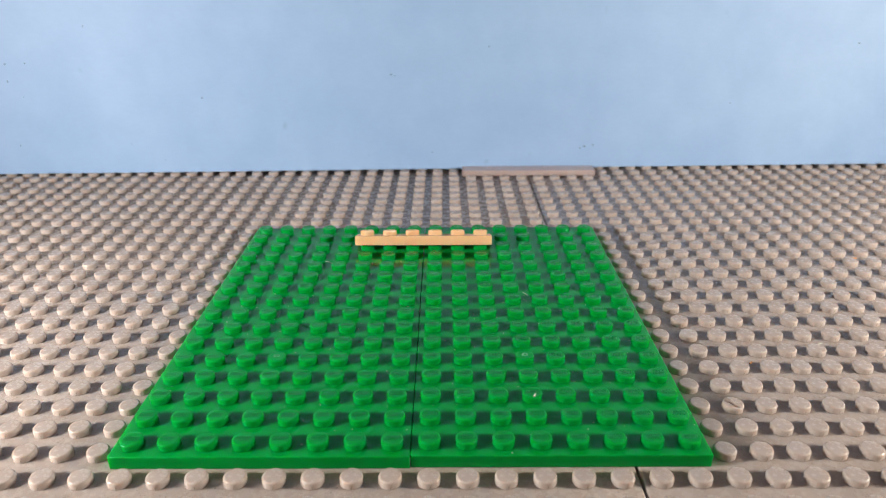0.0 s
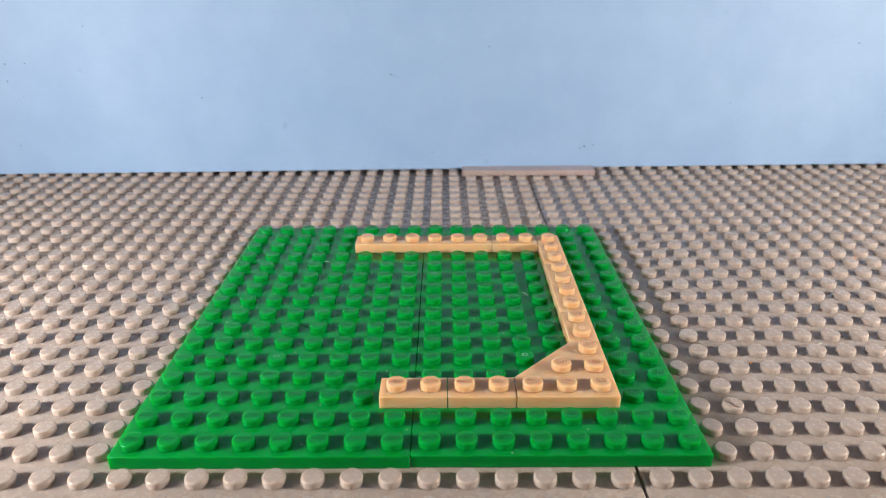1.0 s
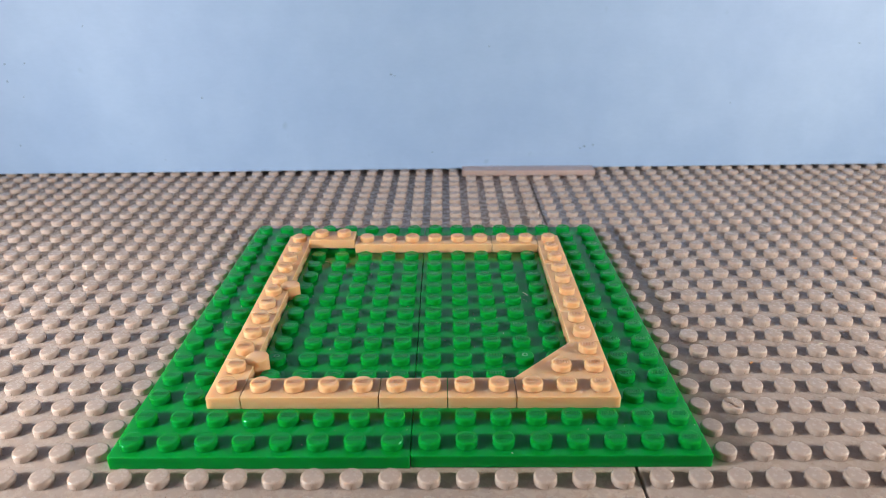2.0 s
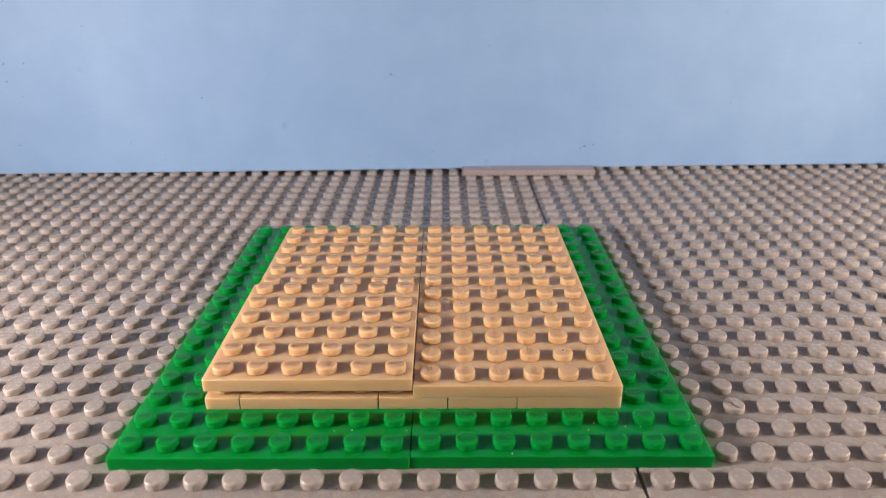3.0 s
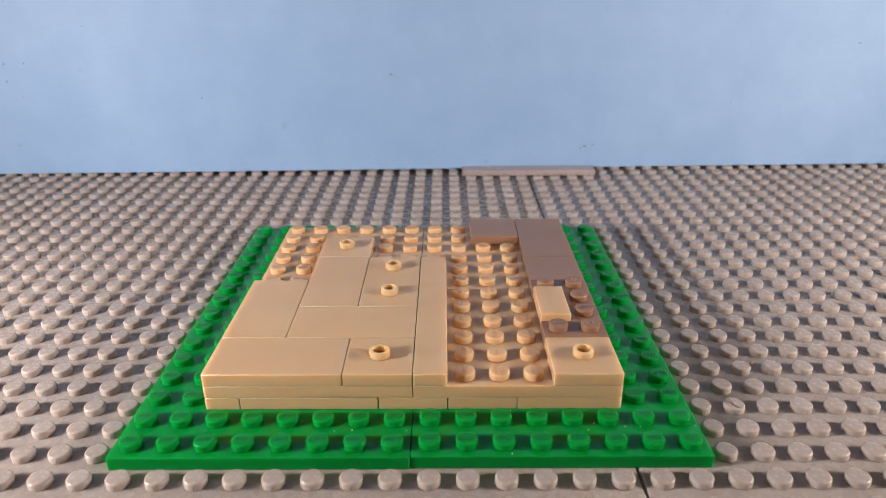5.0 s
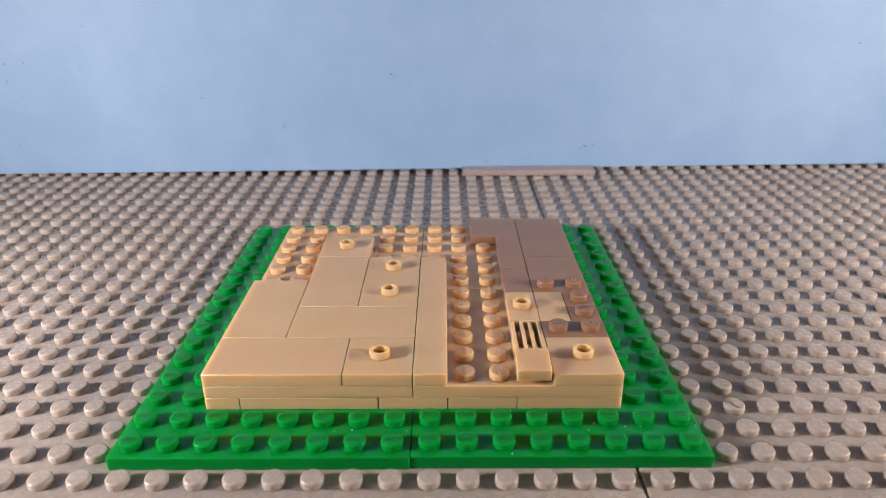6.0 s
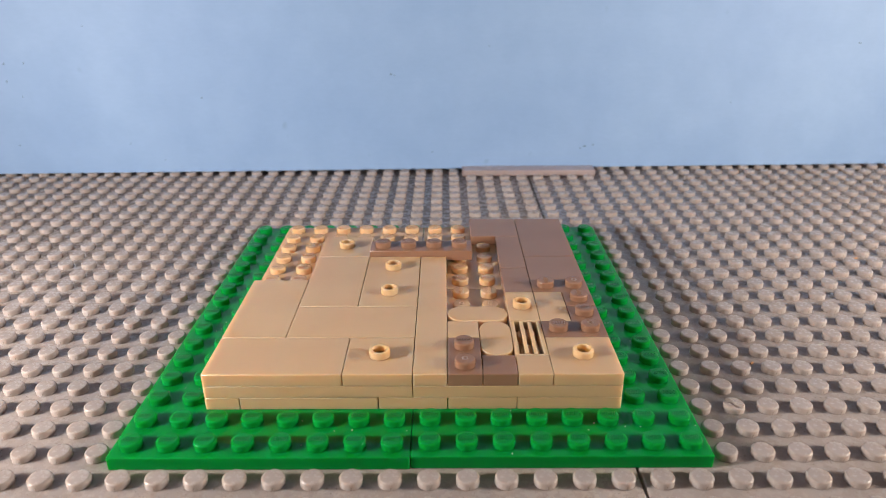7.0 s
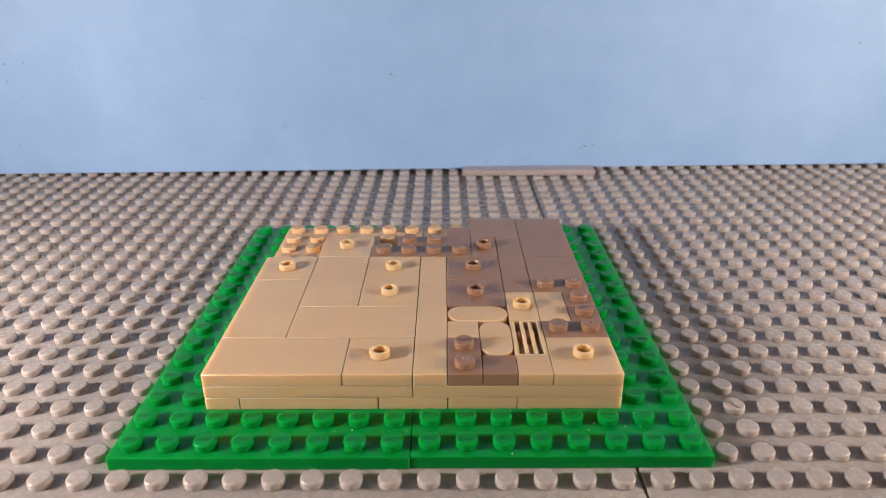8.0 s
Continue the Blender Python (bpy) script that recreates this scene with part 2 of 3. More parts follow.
def backdrop_board():
    """The blue board standing on the studs, a little askew to the grid."""
    bm = bmesh.new()
    box(bm, -0.62, 0.62, 0.0, 0.006, 0.0, 0.42)
    bmesh.ops.bevel(bm, geom=bm.edges[:], offset=0.0006, segments=2, affect='EDGES')
    bmesh.ops.recalc_face_normals(bm, faces=bm.faces)
    ob = new("backdrop_board", mesh_of("backdrop_board", bm, BLUE))
    tagged(ob, "pale blue painted board standing upright on the grey studs", "backdrop board", kind="structure")
    ob.matrix_world = Matrix.Translation(at(8.8, 25.9, 1.78)) @ pose(0, 0, 0, 0, 0, 1.63)
    for c, z, w, h in ((5.84, 47.7, 0.7, 0.45), (6.05, 47.2, 0.35, 0.3), (17.45, 12.5, 0.75, 0.35), (17.96, 13.2, 0.55, 0.3), (17.2, 11.6, 0.4, 0.3),
                       (-5.19, 37.8, 0.5, 0.35), (-16.0, 53.7, 0.5, 0.5), (-16.1, 46.0, 0.3, 0.6), (-16.3, 16.0, 0.35, 0.3), (-7.9, 8.2, 0.3, 0.25),
                       (-16.2, 61.5, 0.35, 0.5), (-14.9, 54.0, 0.3, 0.5), (-15.4, 39.0, 0.3, 0.35), (-11.2, 70.0, 0.3, 0.4),
                       (11.5, 60.0, 0.25, 0.3), (26.0, 33.0, 0.3, 0.25), (-9.8, 16.2, 0.25, 0.3), (33.0, 60.0, 0.8, 0.3), (8.2, 10.5, 0.4, 0.3)):
        bm = bmesh.new()
        rnd = random.Random(int(c * 100))
        top = []
        for k in range(9):
            a, rr = 2 * math.pi * k / 9, rnd.uniform(0.6, 1.1)
            top.append(((c - 8.8) * STUD + w * MM * rr * math.cos(a), h * MM * rr * math.sin(a)))
        f = [bm.verts.new((x, -0.00012, z * MM + y - 1.78 * MM)) for x, y in top]
        g = [bm.verts.new((x, 0.0001, z * MM + y - 1.78 * MM)) for x, y in top]
        bm.faces.new(f)
        for i in range(9):
            bm.faces.new((f[i], f[(i + 1) % 9], g[(i + 1) % 9], g[i]))
        part("paint_chip", bm, DARK_CHIP, ob, "small dark chip in the paint")
    return ob


backdrop_board()

# ---------------------------------------------------------------- toy pieces
LAYER = {0: 0.0, 1: 3.2, 2: 6.4, 3: 9.6}      # underside of each layer, mm


def rect(w, d):
    g = 0.085 * MM
    return eased([(-w * STUD / 2 + g, -d * STUD / 2 + g), (w * STUD / 2 - g, -d * STUD / 2 + g),
                  (w * STUD / 2 - g, d * STUD / 2 - g), (-w * STUD / 2 + g, d * STUD / 2 - g)], 0.18 * MM)


def put_studs(ob, w, d, cells, material, mark="upright", rings=()):
    for c, r in cells:
        kind = "ring" if (c, r) in rings else mark
        part("stud", STUDS[(material.name, kind)], material, ob,
             place=((c + 0.5 - w / 2) * STUD, (r + 0.5 - d / 2) * STUD, PLATE))


def plate(w, d, material, label, group="", mark="upright", rings=(), name="toy_plate"):
    ob = thing(name, label, "toy plate", group)
    bm = bmesh.new()
    shell(bm, rect(w, d), PLATE)
    part("body", bm, material, ob)
    put_studs(ob, w, d, [(c, r) for c in range(w) for r in range(d)], material, mark, rings)
    return ob


def outline_plate(w, d, poly, cells, material, label, name, group="", mark="upright", rings=()):
    """A plate whose outline is not a rectangle (stud units from its corner)."""
    ob = thing(name, label, "toy plate", group)
    bm = bmesh.new()
    pts = inset(eased([((x - w / 2) * STUD, (y - d / 2) * STUD) for x, y in poly], 0.18 * MM), 0.07 * MM)
    shell(bm, pts, PLATE)
    part("body", bm, material, ob)
    put_studs(ob, w, d, cells, material, mark, rings)
    return ob


def tile(w, d, material, label, group=""):
    ob = thing("toy_tile", label, "toy tile", group)
    bm = bmesh.new()
    shell(bm, rect(w, d), PLATE, edge=0.2 * MM)
    part("body", bm, material, ob)
    return ob


def oval_tile(w, d, material, label, group=""):
    ob = thing("oval_tile", label, "toy tile", group)
    bm = bmesh.new()
    rad, half = 0.5 * STUD - 0.07 * MM, 0.5 * STUD
    pts = []
    for k in range(33):
        a = math.pi * k / 16
        pts.append((rad * math.cos(a) + (half if math.cos(a) > 1e-6 else -half if math.cos(a) < -1e-6 else 0), rad * math.sin(a)))
    pts = [p for k, p in enumerate(pts) if k < 32 and k not in (8, 24)]
    pts.insert(8, (half, rad)), pts.insert(9, (-half, rad))
    pts.insert(25, (-half, -rad)), pts.insert(26, (half, -rad))
    clean = []
    for p in pts:
        if not clean or (Vector(p) - Vector(clean[-1])).length > 1e-5:
            clean.append(p)
    if d > w:
        clean = [(-y, x) for x, y in clean]
    shell(bm, clean, PLATE, edge=0.25 * MM, rounded=True)
    part("body", bm, material, ob)
    return ob


def jumper(w, d, material, label, group="", spots=((0, 0),)):
    ob = thing("jumper_plate", label, "toy plate", group)
    bm = bmesh.new()
    shell(bm, rect(w, d), PLATE, holes=[(x * STUD, y * STUD) for x, y in spots])
    part("body", bm, material, ob)
    for x, y in spots:
        part("hollow_stud", HOLLOW[material.name], material, ob, place=(x * STUD, y * STUD, PLATE))
    return ob


def grille_tile(material, label):
    """One-by-two grille: a rim and two lengthways bars over an open slot."""
    ob = thing("grille_tile", label, "toy tile", "tan paving pieces")
    g, w, d = 0.07 * MM, STUD / 2, STUD
    bm = bmesh.new()
    outer = eased([(-w + g, -d + g), (w - g, -d + g), (w - g, d - g), (-w + g, d - g)], 0.18 * MM)
    hole = eased([(-2.85 * MM, -d + 0.45 * MM), (2.85 * MM, -d + 0.45 * MM), (2.85 * MM, d - 0.45 * MM), (-2.85 * MM, d - 0.45 * MM)], 0.18 * MM)
    rings = [[bm.verts.new((*p, z)) for p in inset(ring, i)] for ring, z, i in
             ((hole, 0.0, 0.0), (outer, 0.0, 0.0), (outer, PLATE - 0.14 * MM, 0.0), (outer, PLATE, 0.14 * MM),
              (hole, PLATE, -0.1 * MM), (hole, PLATE - 0.1 * MM, 0.0))]
    for a, b in zip(rings, rings[1:] + rings[:1]):
        for i in range(len(a)):
            bm.faces.new((a[i], a[(i + 1) % len(a)], b[(i + 1) % len(a)], b[i]))
    part("rim", bm, material, ob)
    for x in (-1.05 * MM, 1.05 * MM):
        bm = bmesh.new()
        box(bm, x - 0.46 * MM, x + 0.46 * MM, -d + 0.4 * MM, d - 0.4 * MM, 1.85 * MM, PLATE - 0.01 * MM)
        bmesh.ops.bevel(bm, geom=bm.edges[:], offset=0.1 * MM, segments=2, affect='EDGES')
        part("bar", bm, material, ob)
    return ob


def hinge_plate(label):
    """One-by-four hinge plate: two short plates that meet at a round pivot on one side."""
    ob = thing("hinge_plate", label, "toy plate", "tan foundation pieces")
    for half in (-1, 1):
        bm = bmesh.new()
        g, w = 0.07 * MM, STUD / 2
        y0, y1 = (-2 * STUD + g, -0.08 * MM) if half < 0 else (0.08 * MM, 2 * STUD - g)
        notch = 2.6 * MM
        if half < 0:
            poly = [(-w + g, y0), (w - g, y0), (w - g, y1 - notch), (w - 1.6 * MM, y1), (-w + g, y1)]
        else:
            poly = [(-w + g, y0), (w - 1.6 * MM, y0), (w - g, y0 + notch), (w - g, y1), (-w + g, y1)]
        shell(bm, eased(poly, 0.16 * MM), PLATE, wall=1.3 * MM)
        leaf = part("leaf", bm, TAN, ob)
    bm = bmesh.new()
    lathe(bm, [(2.9 * MM, 0.02 * MM), (2.9 * MM, 3.7 * MM), (2.8 * MM, 3.92 * MM), (2.55 * MM, 4.0 * MM)], 26, centre=(0.5 * STUD + 0.1 * MM, 0.1 * MM))
    part("pivot", bm, TAN, ob, "smooth round hinge pivot")
    put_studs(ob, 1, 4, [(0, r) for r in range(4)], TAN, "upright")
    return ob


# ---------------------------------------------------------------- the green base
for k, c in enumerate((0, 8)):
    base = plate(8, 16, GREEN, "bright green plastic plate with studs on the grey baseplate",
                 "green base plates", "upright", ((3, 4), (4, 11)), "green_base_plate")
    base.matrix_world = Matrix.Translation(at(c + 4, 8, 0.0)) @ pose(0.0, (-0.0003, 0)[k], 0)

edge_tile = tile(8, 1, PALE, "pale pinkish grey tile along the foot of the blue board")
edge_tile.matrix_world = Matrix.Translation(at(14, 25.5, 0))

# ---------------------------------------------------------------- what is laid, in order
RAISED = 1.85
LAID = []          # thing, first time, place, raised offset (mm and degrees)


def lay(ob, t, c0, r0, w, d, layer, dx=0.0, dy=0.0, dz=RAISED, rx=0.0, ry=0.0, rz=0.0, hold=0.1):
    LAID.append((ob, t, at(c0 + w / 2, r0 + d / 2, LAYER[layer]), (dx, dy, dz, rx, ry, rz), max(w, d), (w, d), hold))
    return ob


FOUND, PAVE, BROWN = "tan foundation pieces", "tan paving pieces", "taupe paving pieces"
SIX = "tan plastic {} plate with round studs, part of the foundation"
# foundation ring on the green base
lay(plate(6, 1, TAN, SIX.format("one-by-six"), FOUND), 0.0, 5, 13, 6, 1, 1, dz=1.7, rx=-17)
lay(plate(2, 1, TAN, SIX.format("one-by-two"), FOUND), 0.1, 11, 13, 2, 1, 1, dz=2.8, rx=-15)
lay(plate(1, 3, TAN, SIX.format("one-by-three"), FOUND), 0.2, 13, 11, 1, 3, 1, dx=1.0, dy=0.3, ry=11, rz=0)
lay(plate(1, 4, TAN, SIX.format("one-by-four"), FOUND), 0.3, 13, 7, 1, 4, 1, dx=0.3)
lay(plate(1, 2, TAN, SIX.format("one-by-two"), FOUND, rings=((0, 0),)), 0.5, 13, 5, 1, 2, 1, dx=0.9, dy=-0.8, ry=12, rz=1, rx=0)
lay(outline_plate(3, 3, [(0, 0), (3, 0), (3, 3), (2, 3), (0, 1)], [(0, 0), (1, 0), (2, 0), (1, 1), (2, 1), (2, 2)], TAN,
                  "tan plastic corner wedge plate with six round studs", "wedge_plate", FOUND), 0.6, 11, 2, 3, 3, 1, dx=-1.1)
lay(plate(2, 1, TAN, SIX.format("one-by-two"), FOUND), 0.8, 9, 2, 2, 1, 1, dx=-0.4, ry=-4.0, rz=2, dz=2.0)
lay(plate(2, 1, TAN, SIX.format("one-by-two"), FOUND), 0.9, 7, 2, 2, 1, 1, dx=-0.5, dz=2.2)
lay(plate(4, 1, TAN, SIX.format("one-by-four"), FOUND), 1.1, 3, 2, 4, 1, 1, dx=-0.8)
lay(hinge_plate("tan plastic one-by-four hinge plate with a round pivot"), 1.3, 2, 2, 1, 4, 1, dx=0.9, rz=-1.5, ry=2)
lay(plate(1, 1, TAN, "tan plastic one-by-one plate with one stud", FOUND), 1.5, 2, 6, 1, 1, 1, dx=0.3, dy=0.0, dz=1.9)
lay(hinge_plate("tan plastic one-by-four hinge plate with a round pivot"), 1.6, 2, 7, 1, 4, 1, dx=-0.9, ry=9)
lay(plate(1, 3, TAN, SIX.format("one-by-three"), FOUND), 1.8, 2, 11, 1, 3, 1)
lay(plate(2, 1, TAN, SIX.format("one-by-two"), FOUND), 2.0, 3, 13, 2, 1, 1)
lay(plate(2, 4, TAN, SIX.format("two-by-four"), FOUND), 2.2, 6, 6, 2, 4, 1)
# four large plates on top
BIG = "tan plastic six-by-six plate with rows of round studs"
lay(plate(6, 6, TAN, BIG, "large tan plates"), 2.4, 2, 8, 6, 6, 2)
lay(plate(6, 6, TAN, BIG, "large tan plates"), 2.6, 8, 8, 6, 6, 2)
lay(plate(6, 6, TAN, BIG, "large tan plates", "turned", ((1, 4), (4, 1))), 2.8, 8, 2, 6, 6, 2, dx=0.3, dz=2.0)
lay(plate(6, 6, TAN, BIG, "large tan plates", "upright"), 3.0, 2, 2, 6, 6, 2)
# paving
FLAT = "smooth tan plastic {} tile"
JUMP = "tan plastic {} plate, smooth but for a hollow stud"
lay(tile(4, 2, TAN, FLAT.format("two-by-four"), PAVE), 3.2, 2, 2, 4, 2, 3, dx=0.3)
lay(tile(4, 2, TAN, FLAT.format("two-by-four"), PAVE), 3.3, 4, 4, 4, 2, 3)
lay(tile(2, 4, TAN, FLAT.format("two-by-four"), PAVE), 3.4, 2, 4, 2, 4, 3)
lay(tile(2, 4, TAN, FLAT.format("two-by-four"), PAVE), 3.5, 4, 6, 2, 4, 3, dx=-0.4)
lay(jumper(2, 4, TAN, "tan plastic two-by-four plate, smooth but for two hollow studs", PAVE, ((0, -1), (0, 1))), 3.6, 6, 6, 2, 4, 3, dz=1.2)
lay(jumper(2, 2, TAN, JUMP.format("two-by-two"), PAVE), 3.7, 6, 2, 2, 2, 3, dx=-0.4, ry=1)
lay(jumper(2, 2, TAN, JUMP.format("two-by-two"), PAVE), 3.8, 4, 10, 2, 2, 3)
DARK = "smooth taupe plastic {} tile"
lay(tile(2, 4, TAUPE, DARK.format("two-by-four"), BROWN), 4.0, 12, 10, 2, 4, 3)
lay(tile(2, 2, TAUPE, DARK.format("two-by-two"), BROWN), 4.1, 10, 12, 2, 2, 3)
lay(tile(2, 2, TAUPE, DARK.format("two-by-two"), BROWN), 4.2, 12, 8, 2, 2, 3)
lay(jumper(2, 2, TAN, JUMP.format("two-by-two"), PAVE), 4.4, 12, 2, 2, 2, 3, dx=-0.5)
lay(tile(1, 8, TAN, FLAT.format("one-by-eight"), PAVE), 4.5, 8, 2, 1, 8, 3, dx=0.4, ry=11, dz=1.7)
L_CELLS = ([(0, 1), (1, 1), (1, 0)], [(0, 0), (1, 0), (1, 1)])
L_POLY = ([(1, 0), (2, 0), (2, 2), (0, 2), (0, 1), (1, 1)], [(0, 0), (2, 0), (2, 2), (1, 2), (1, 1), (0, 1)])
CORNER = "taupe plastic corner plate with three round studs"
lay(outline_plate(2, 2, L_POLY[0], L_CELLS[0], TAUPE, CORNER, "corner_plate", BROWN, "turned", ((1, 1),)), 4.7, 12, 6, 2, 2, 3, dx=-0.6, ry=-3)
lay(outline_plate(2, 2, L_POLY[1], L_CELLS[1], TAUPE, CORNER, "corner_plate", BROWN, "upright", ((1, 0),)), 4.9, 12, 4, 2, 2, 3)
lay(tile(1, 2, TAN, FLAT.format("one-by-two"), PAVE), 5.0, 12, 5, 1, 2, 3)
lay(tile(1, 3, TAUPE, DARK.format("one-by-three"), BROWN), 5.2, 11, 9, 1, 3, 3)
lay(tile(1, 2, TAUPE, DARK.format("one-by-two"), BROWN), 5.4, 11, 7, 1, 2, 3)
lay(grille_tile(TAN, "tan plastic one-by-two grille tile with open slots"), 5.6, 11, 3, 1, 2, 3)
lay(jumper(1, 2, TAN, JUMP.format("one-by-two"), PAVE), 5.8, 11, 5, 1, 2, 3, dx=-0.7, ry=-14, rz=2, dz=2.2)
lay(tile(1, 1, TAN, FLAT.format("one-by-one"), PAVE), 6.0, 11, 2, 1, 1, 3, dx=-0.4, rx=8)
lay(tile(1, 1, TAN, FLAT.format("one-by-one"), PAVE), 6.2, 9, 4, 1, 1, 3, dy=-0.3, rx=13)
lay(oval_tile(1, 2, TAN, "tan plastic tile with two rounded ends", PAVE), 6.2, 10, 3, 1, 2, 3, dx=0.4)
lay(plate(1, 2, TAUPE, "taupe plastic one-by-two plate with two studs", BROWN, rings=((0, 0),)), 6.4, 9, 2, 1, 2, 3)
lay(tile(1, 1, TAUPE, DARK.format("one-by-one"), BROWN), 6.6, 10, 2, 1, 1, 3)
lay(oval_tile(2, 1, TAN, "tan plastic tile with two rounded ends", PAVE), 6.8, 9, 5, 2, 1, 3, rx=-14, dz=2.4)
lay(plate(4, 1, TAUPE, "taupe plastic one-by-four plate with four studs", BROWN), 7.0, 6, 10, 4, 1, 3)
lay(plate(2, 1, TAUPE, "taupe plastic one-by-two plate with two studs", BROWN), 7.1, 7, 11, 2, 1, 3)
DJUMP = "taupe plastic {} plate, smooth but for a hollow stud"
lay(jumper(1, 2, TAUPE, DJUMP.format("one-by-two"), BROWN), 7.2, 10, 10, 1, 2, 3)
lay(tile(1, 2, TAUPE, DARK.format("one-by-two"), BROWN), 7.4, 9, 11, 1, 2, 3)
lay(jumper(2, 2, TAUPE, DJUMP.format("two-by-two"), BROWN), 7.6, 9, 6, 2, 2, 3)
lay(jumper(2, 2, TAUPE, DJUMP.format("two-by-two"), BROWN), 7.7, 9, 8, 2, 2, 3)
lay(jumper(2, 2, TAN, JUMP.format("two-by-two"), PAVE), 7.9, 2, 8, 2, 2, 3)


# ---------------------------------------------------------------- grey baseplates, last
def baseplate(c0, c1, r0, r1, near):
    """A thin grey baseplate; the studs of the near stretch are parts, the rest one mesh."""
    ob = thing("grey_baseplate", "old light grey plastic baseplate covered with round studs", "baseplate", "grey baseplates")
    ob.location = at((c0 + c1) / 2, (r0 + r1) / 2, 0)
    bm = bmesh.new()
    w, d = (c1 - c0) * STUD / 2 - 0.35 * MM, (r1 - r0) * STUD / 2
    pts = eased([(-w, -d), (w, -d), (w, d), (-w, d)], 1.2 * MM)
    rings = [[bm.verts.new((*p, z)) for p in inset(pts, i)] for z, i in ((-0.0023, 0.0), (-0.0002, 0.0), (0.0, 0.0002))]
    for a, b in zip(rings, rings[1:]):
        for i in range(len(a)):
            bm.faces.new((a[i], a[(i + 1) % len(a)], b[(i + 1) % len(a)], b[i]))
    bm.faces.new(rings[-1])
    bm.faces.new(rings[0][::-1])
    part("sheet", bm, GREY, ob)
    prof = [(SR, -0.02 * MM), (SR, SH - 0.4 * MM), (SR - 0.12 * MM, SH - 0.13 * MM), (SR - 0.42 * MM, SH)]
    seg = 18
    bm = bmesh.new()
    lathe(bm, prof, seg)
    one = mesh_of("stud", bm, GREY, True, True)
    ring = [(math.cos(2 * math.pi * k / seg), math.sin(2 * math.pi * k / seg)) for k in range(seg)]
    verts, faces, singles = [], [], 0
    for c in range(c0, c1):
        for r in range(r0, r1):
            if -0.5 < c < 15.5 and -0.5 < r < 15.5:
                continue        # under the green base
            if 9.5 < c < 17.5 and r == 25:
                continue        # under the pale tile
            x, y = (c + 0.5 - (c0 + c1) / 2) * STUD, (r + 0.5 - (r0 + r1) / 2) * STUD
            if near(c, r) and singles < 300:
                s = part("stud", one, GREY, ob, place=(x, y, 0.0))
                singles += 1
                if (c, r) == (17, 2):
                    dent = bmesh.new()
                    lathe(dent, prof + [(SR * q, SH) for q in (0.72, 0.58, 0.44, 0.3, 0.16, 0.04)], 30)
                    for v in dent.verts:
                        if v.co.z > 1.0 * MM:
                            along, across = (v.co.x - v.co.y) / MM, (v.co.x + v.co.y) / MM + 0.3 * math.sin((v.co.x - v.co.y) / MM)
                            v.co.z += MM * (0.34 * math.exp(-((across - 0.5) / 0.32) ** 2) - 0.5 * math.exp(-((across + 0.5) / 0.7) ** 2)
                                            + 0.05 * math.sin(3.0 * along))
                    s.data = mesh_of("dented_stud", dent, GREY)
                    tagged(s, "chewed and dented grey stud")
                continue
            n = len(verts)
            for rad, z in prof:
                verts += [(x + rad * a, y + rad * b, z) for a, b in ring]
            for k in range(len(prof) - 1):
                for i in range(seg):
                    j = (i + 1) % seg
                    faces.append((n + k * seg + i, n + k * seg + j, n + (k + 1) * seg + j, n + (k + 1) * seg + i))
            faces.append(tuple(n + (len(prof) - 1) * seg + i for i in range(seg)))
    me = bpy.data.meshes.new("studs")
    me.from_pydata(verts, [], faces)
    me.materials.append(GREY)
    me.shade_smooth()
    me.set_sharp_from_angle(angle=radians(50))
    me.polygons.foreach_set("use_smooth", [len(f.vertices) < 5 for f in me.polygons])
    rest = new("studs", me)
    rest.parent = ob
    tagged(rest, kind="stuff")
    return ob


baseplate(-34, 14, -20, 28, lambda c, r: -10 <= c and -2 <= r <= 14)
baseplate(14, 62, -20, 28, lambda c, r: c <= 32 and -2 <= r <= 14)


# ---------------------------------------------------------------- dust
def dust():
    """Fine crumbs and a few fibres lying between the green studs."""
    rnd = random.Random(11)
    bm = bmesh.new()
    for k in range(300):
        c, r = rnd.uniform(0.1, 15.9), rnd.choice([rnd.uniform(0.05, 15.9), rnd.uniform(0.5, 9)])
        fc, fr = c % 1 - 0.5, r % 1 - 0.5
        if math.hypot(fc, fr) < 0.34:
            continue
        p = at(c, r, 3.2)
        s = rnd.uniform(0.04, 0.1) * MM
        box(bm, p.x - s, p.x + s * rnd.uniform(0.6, 2.0), p.y - s, p.y + s * rnd.uniform(0.6, 1.6), p.z - 0.02 * MM, p.z + s)
    tagged(new("dust", mesh_of("dust", bm, LINT)), "pale dust crumbs lying on the green plates", "dust", kind="stuff")


dust()


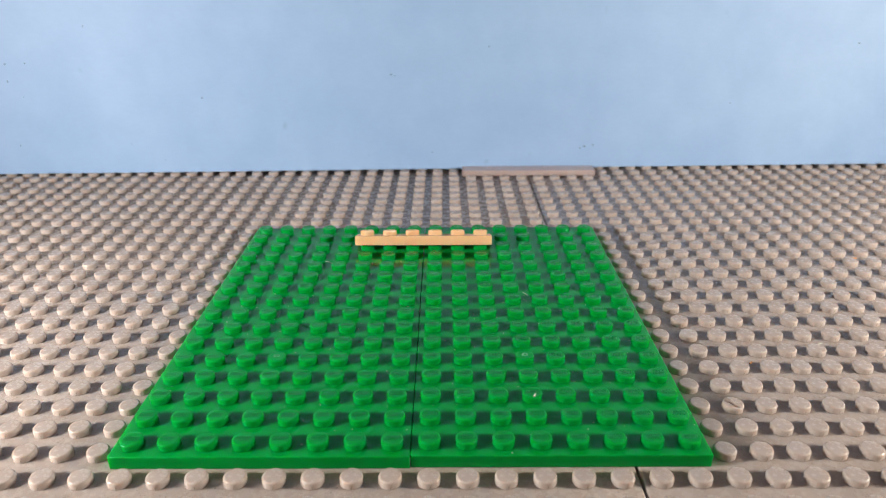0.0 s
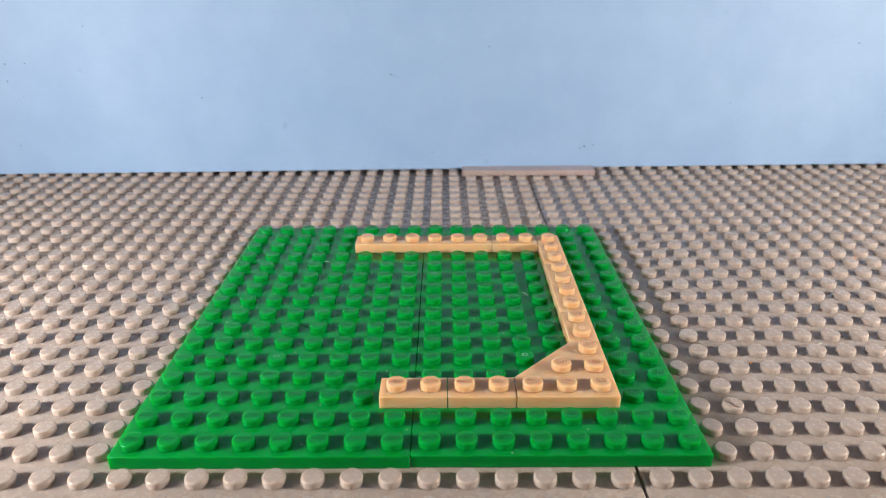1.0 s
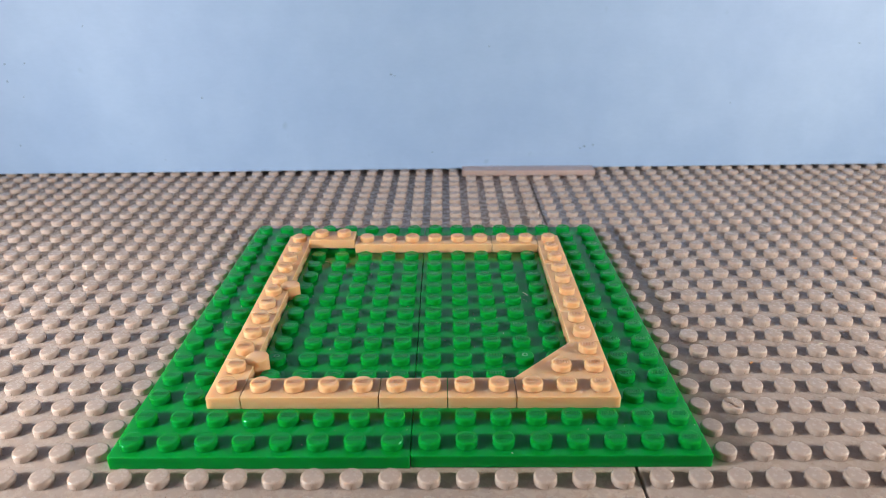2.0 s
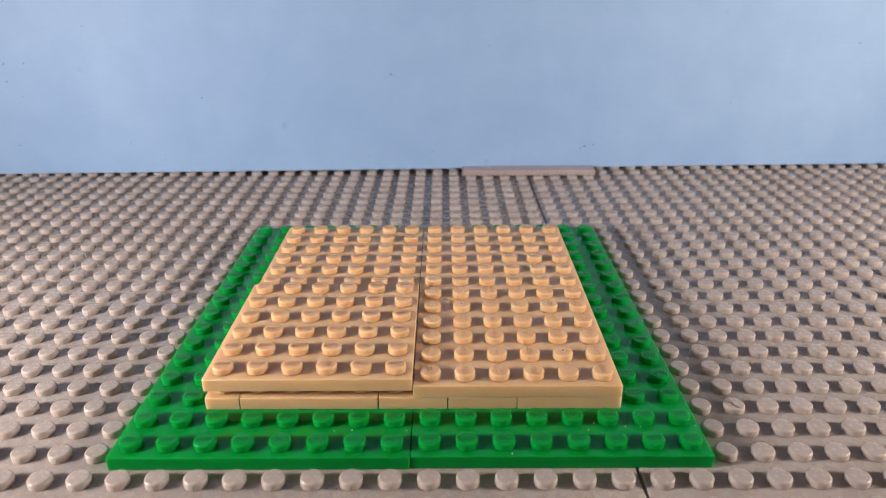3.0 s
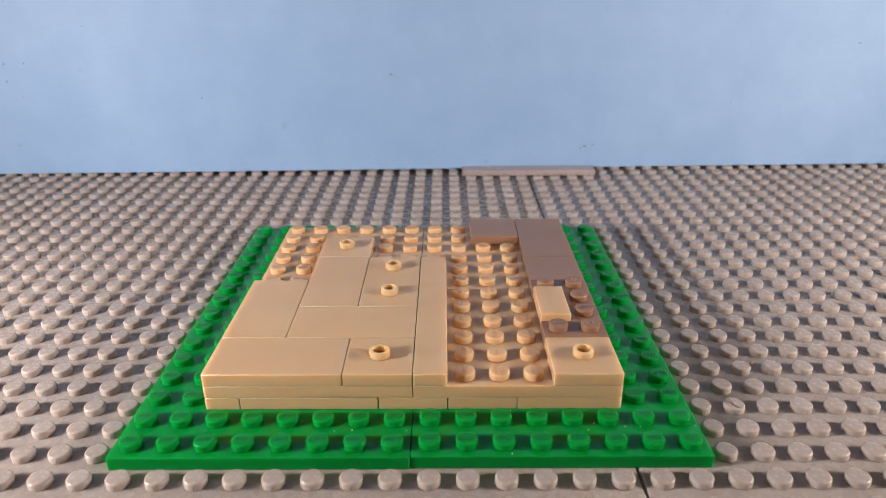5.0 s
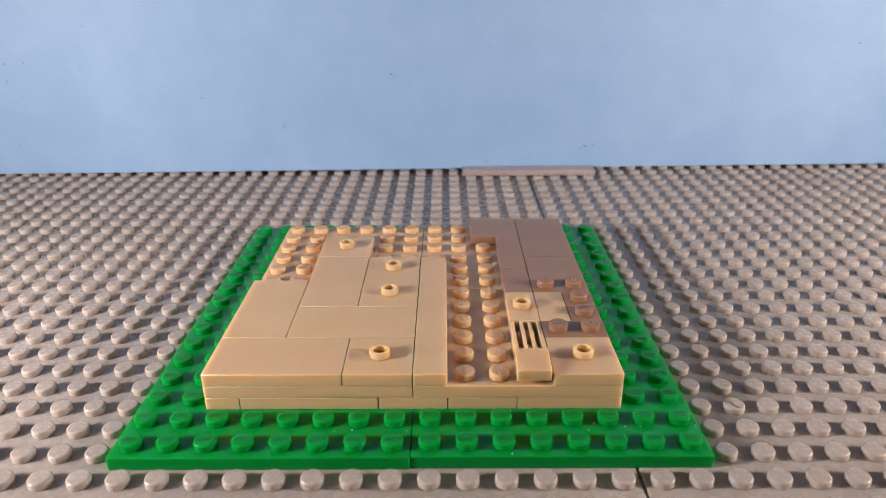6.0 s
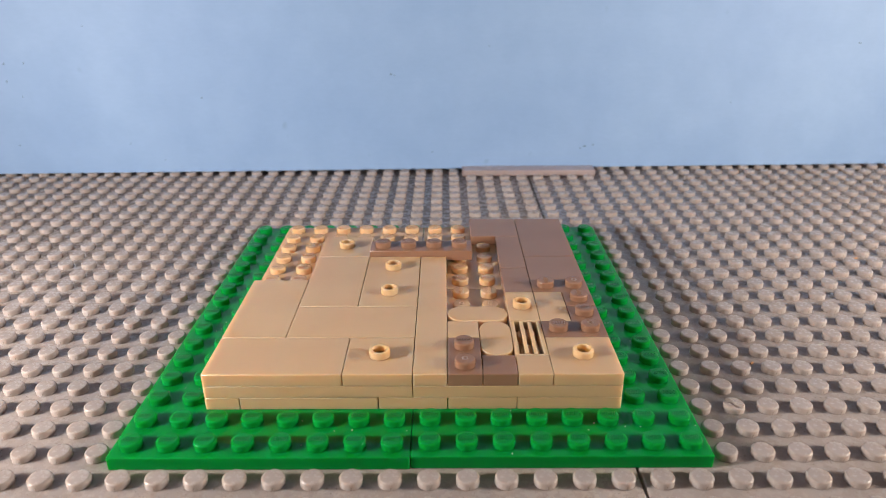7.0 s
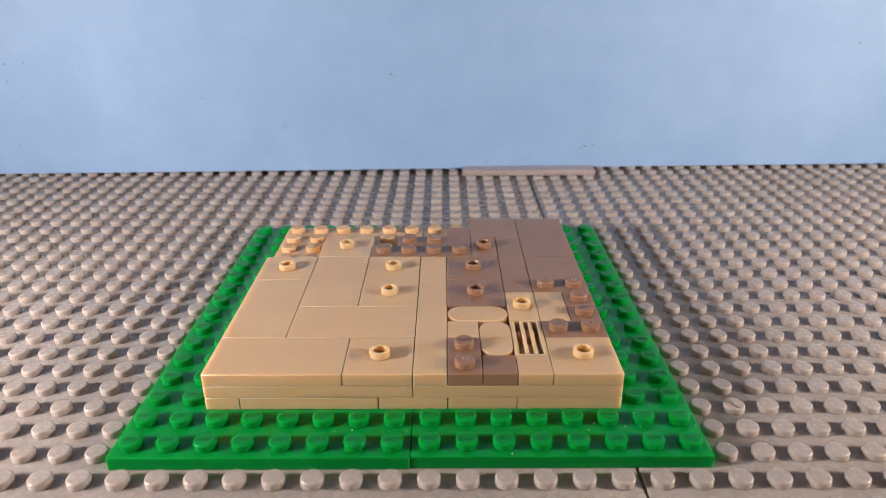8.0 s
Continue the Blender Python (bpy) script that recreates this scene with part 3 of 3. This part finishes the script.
def lint_fibre(name, c, r, z, length, turn, bend, material, label, thick=0.06):
    """A short bent fibre lying flat."""
    bm = bmesh.new()
    rows = []
    for k in range(7):
        u = k / 6 - 0.5
        p = Vector((u * length * MM, bend * (0.25 - u * u) * MM, 0.0))
        side = Vector((bend * 2 * u, length, 0)).normalized() * thick * MM
        rows.append([bm.verts.new(p + o) for o in (-side, Vector((0, 0, 1.6 * thick * MM)), side)])
    for a, b in zip(rows, rows[1:]):
        for i in range(3):
            bm.faces.new((a[i], a[(i + 1) % 3], b[(i + 1) % 3], b[i]))
    bm.faces.new(rows[0])
    bm.faces.new(rows[-1][::-1])
    ob = tagged(new(name, mesh_of(name, bm, material)), label, name.split("_")[0])
    ob.matrix_world = Matrix.Translation(at(c, r, z)) @ pose(0, 0, 0, 0, 0, turn)


PALE_LINT = "tiny pale fibre of lint lying between the studs"
for spot in ((-0.95, 3.52, 0.02, 3.2, -25, 1.2), (4.02, 12.0, 3.22, 3.6, -35, 1.4), (12.02, 9.1, 3.22, 2.6, -60, 0.8), (21.9, 6.05, 0.02, 2.4, 20, 0.6)):
    lint_fibre("lint_fibre", *spot, LINT, PALE_LINT)
for spot in ((27.0, 13.1, 0.02, 2.2, 10, 0.5), (26.7, 11.05, 0.02, 1.8, -20, 0.4), (19.05, 4.9, 0.02, 1.2, 40, 0.2)):
    lint_fibre("rust_speck", *spot, RUST, "small orange brown smudge on the grey baseplate", 0.28)

lint_fibre("crumb", 11.55, 2.32, 4.98, 0.9, 60, 0.2, LINT, "pale crumb stuck on a green stud", 0.22)
lint_fibre("crumb", 6.02, 5.62, 3.22, 0.5, 20, 0.1, WOOD, "tiny dark crumb lying between green studs", 0.16)


def motions():
    """Each piece waits on the baseplate on the near side of the camera's view, is set down loosely, then pressed home."""
    c, r, deep = -9.0, -4.0, 0
    for ob, t, home, (dx, dy, dz, rx, ry, rz), long, (w, d), hold in LAID:
        if c + w > 27:
            c, r, deep = -9.0, r - deep - 1, 0
        wait = Matrix.Translation(at(c + w / 2, r - d / 2, SH / MM + 0.02))
        c += w + 1
        deep = max(deep, d)
        loose = Matrix.Translation(home + Vector((dx, dy, dz)) * MM) @ pose(0, 0, 0, rx, ry, rz)
        seated = Matrix.Translation(home)
        one = 1.0 / FPS
        rows = [(0.0, loose)] if t <= 0 else [(0.0, wait)] + ([(t - one, wait)] if t > 0.05 else []) + [(t, loose)]
        if t + hold <= 8.0:
            rows += [(t + hold - one, loose), (t + hold, seated)]
            if t + hold < 8.0:
                rows.append((8.0, seated))
        else:
            rows.append((8.0, loose))
        walk(ob, rows)


motions()
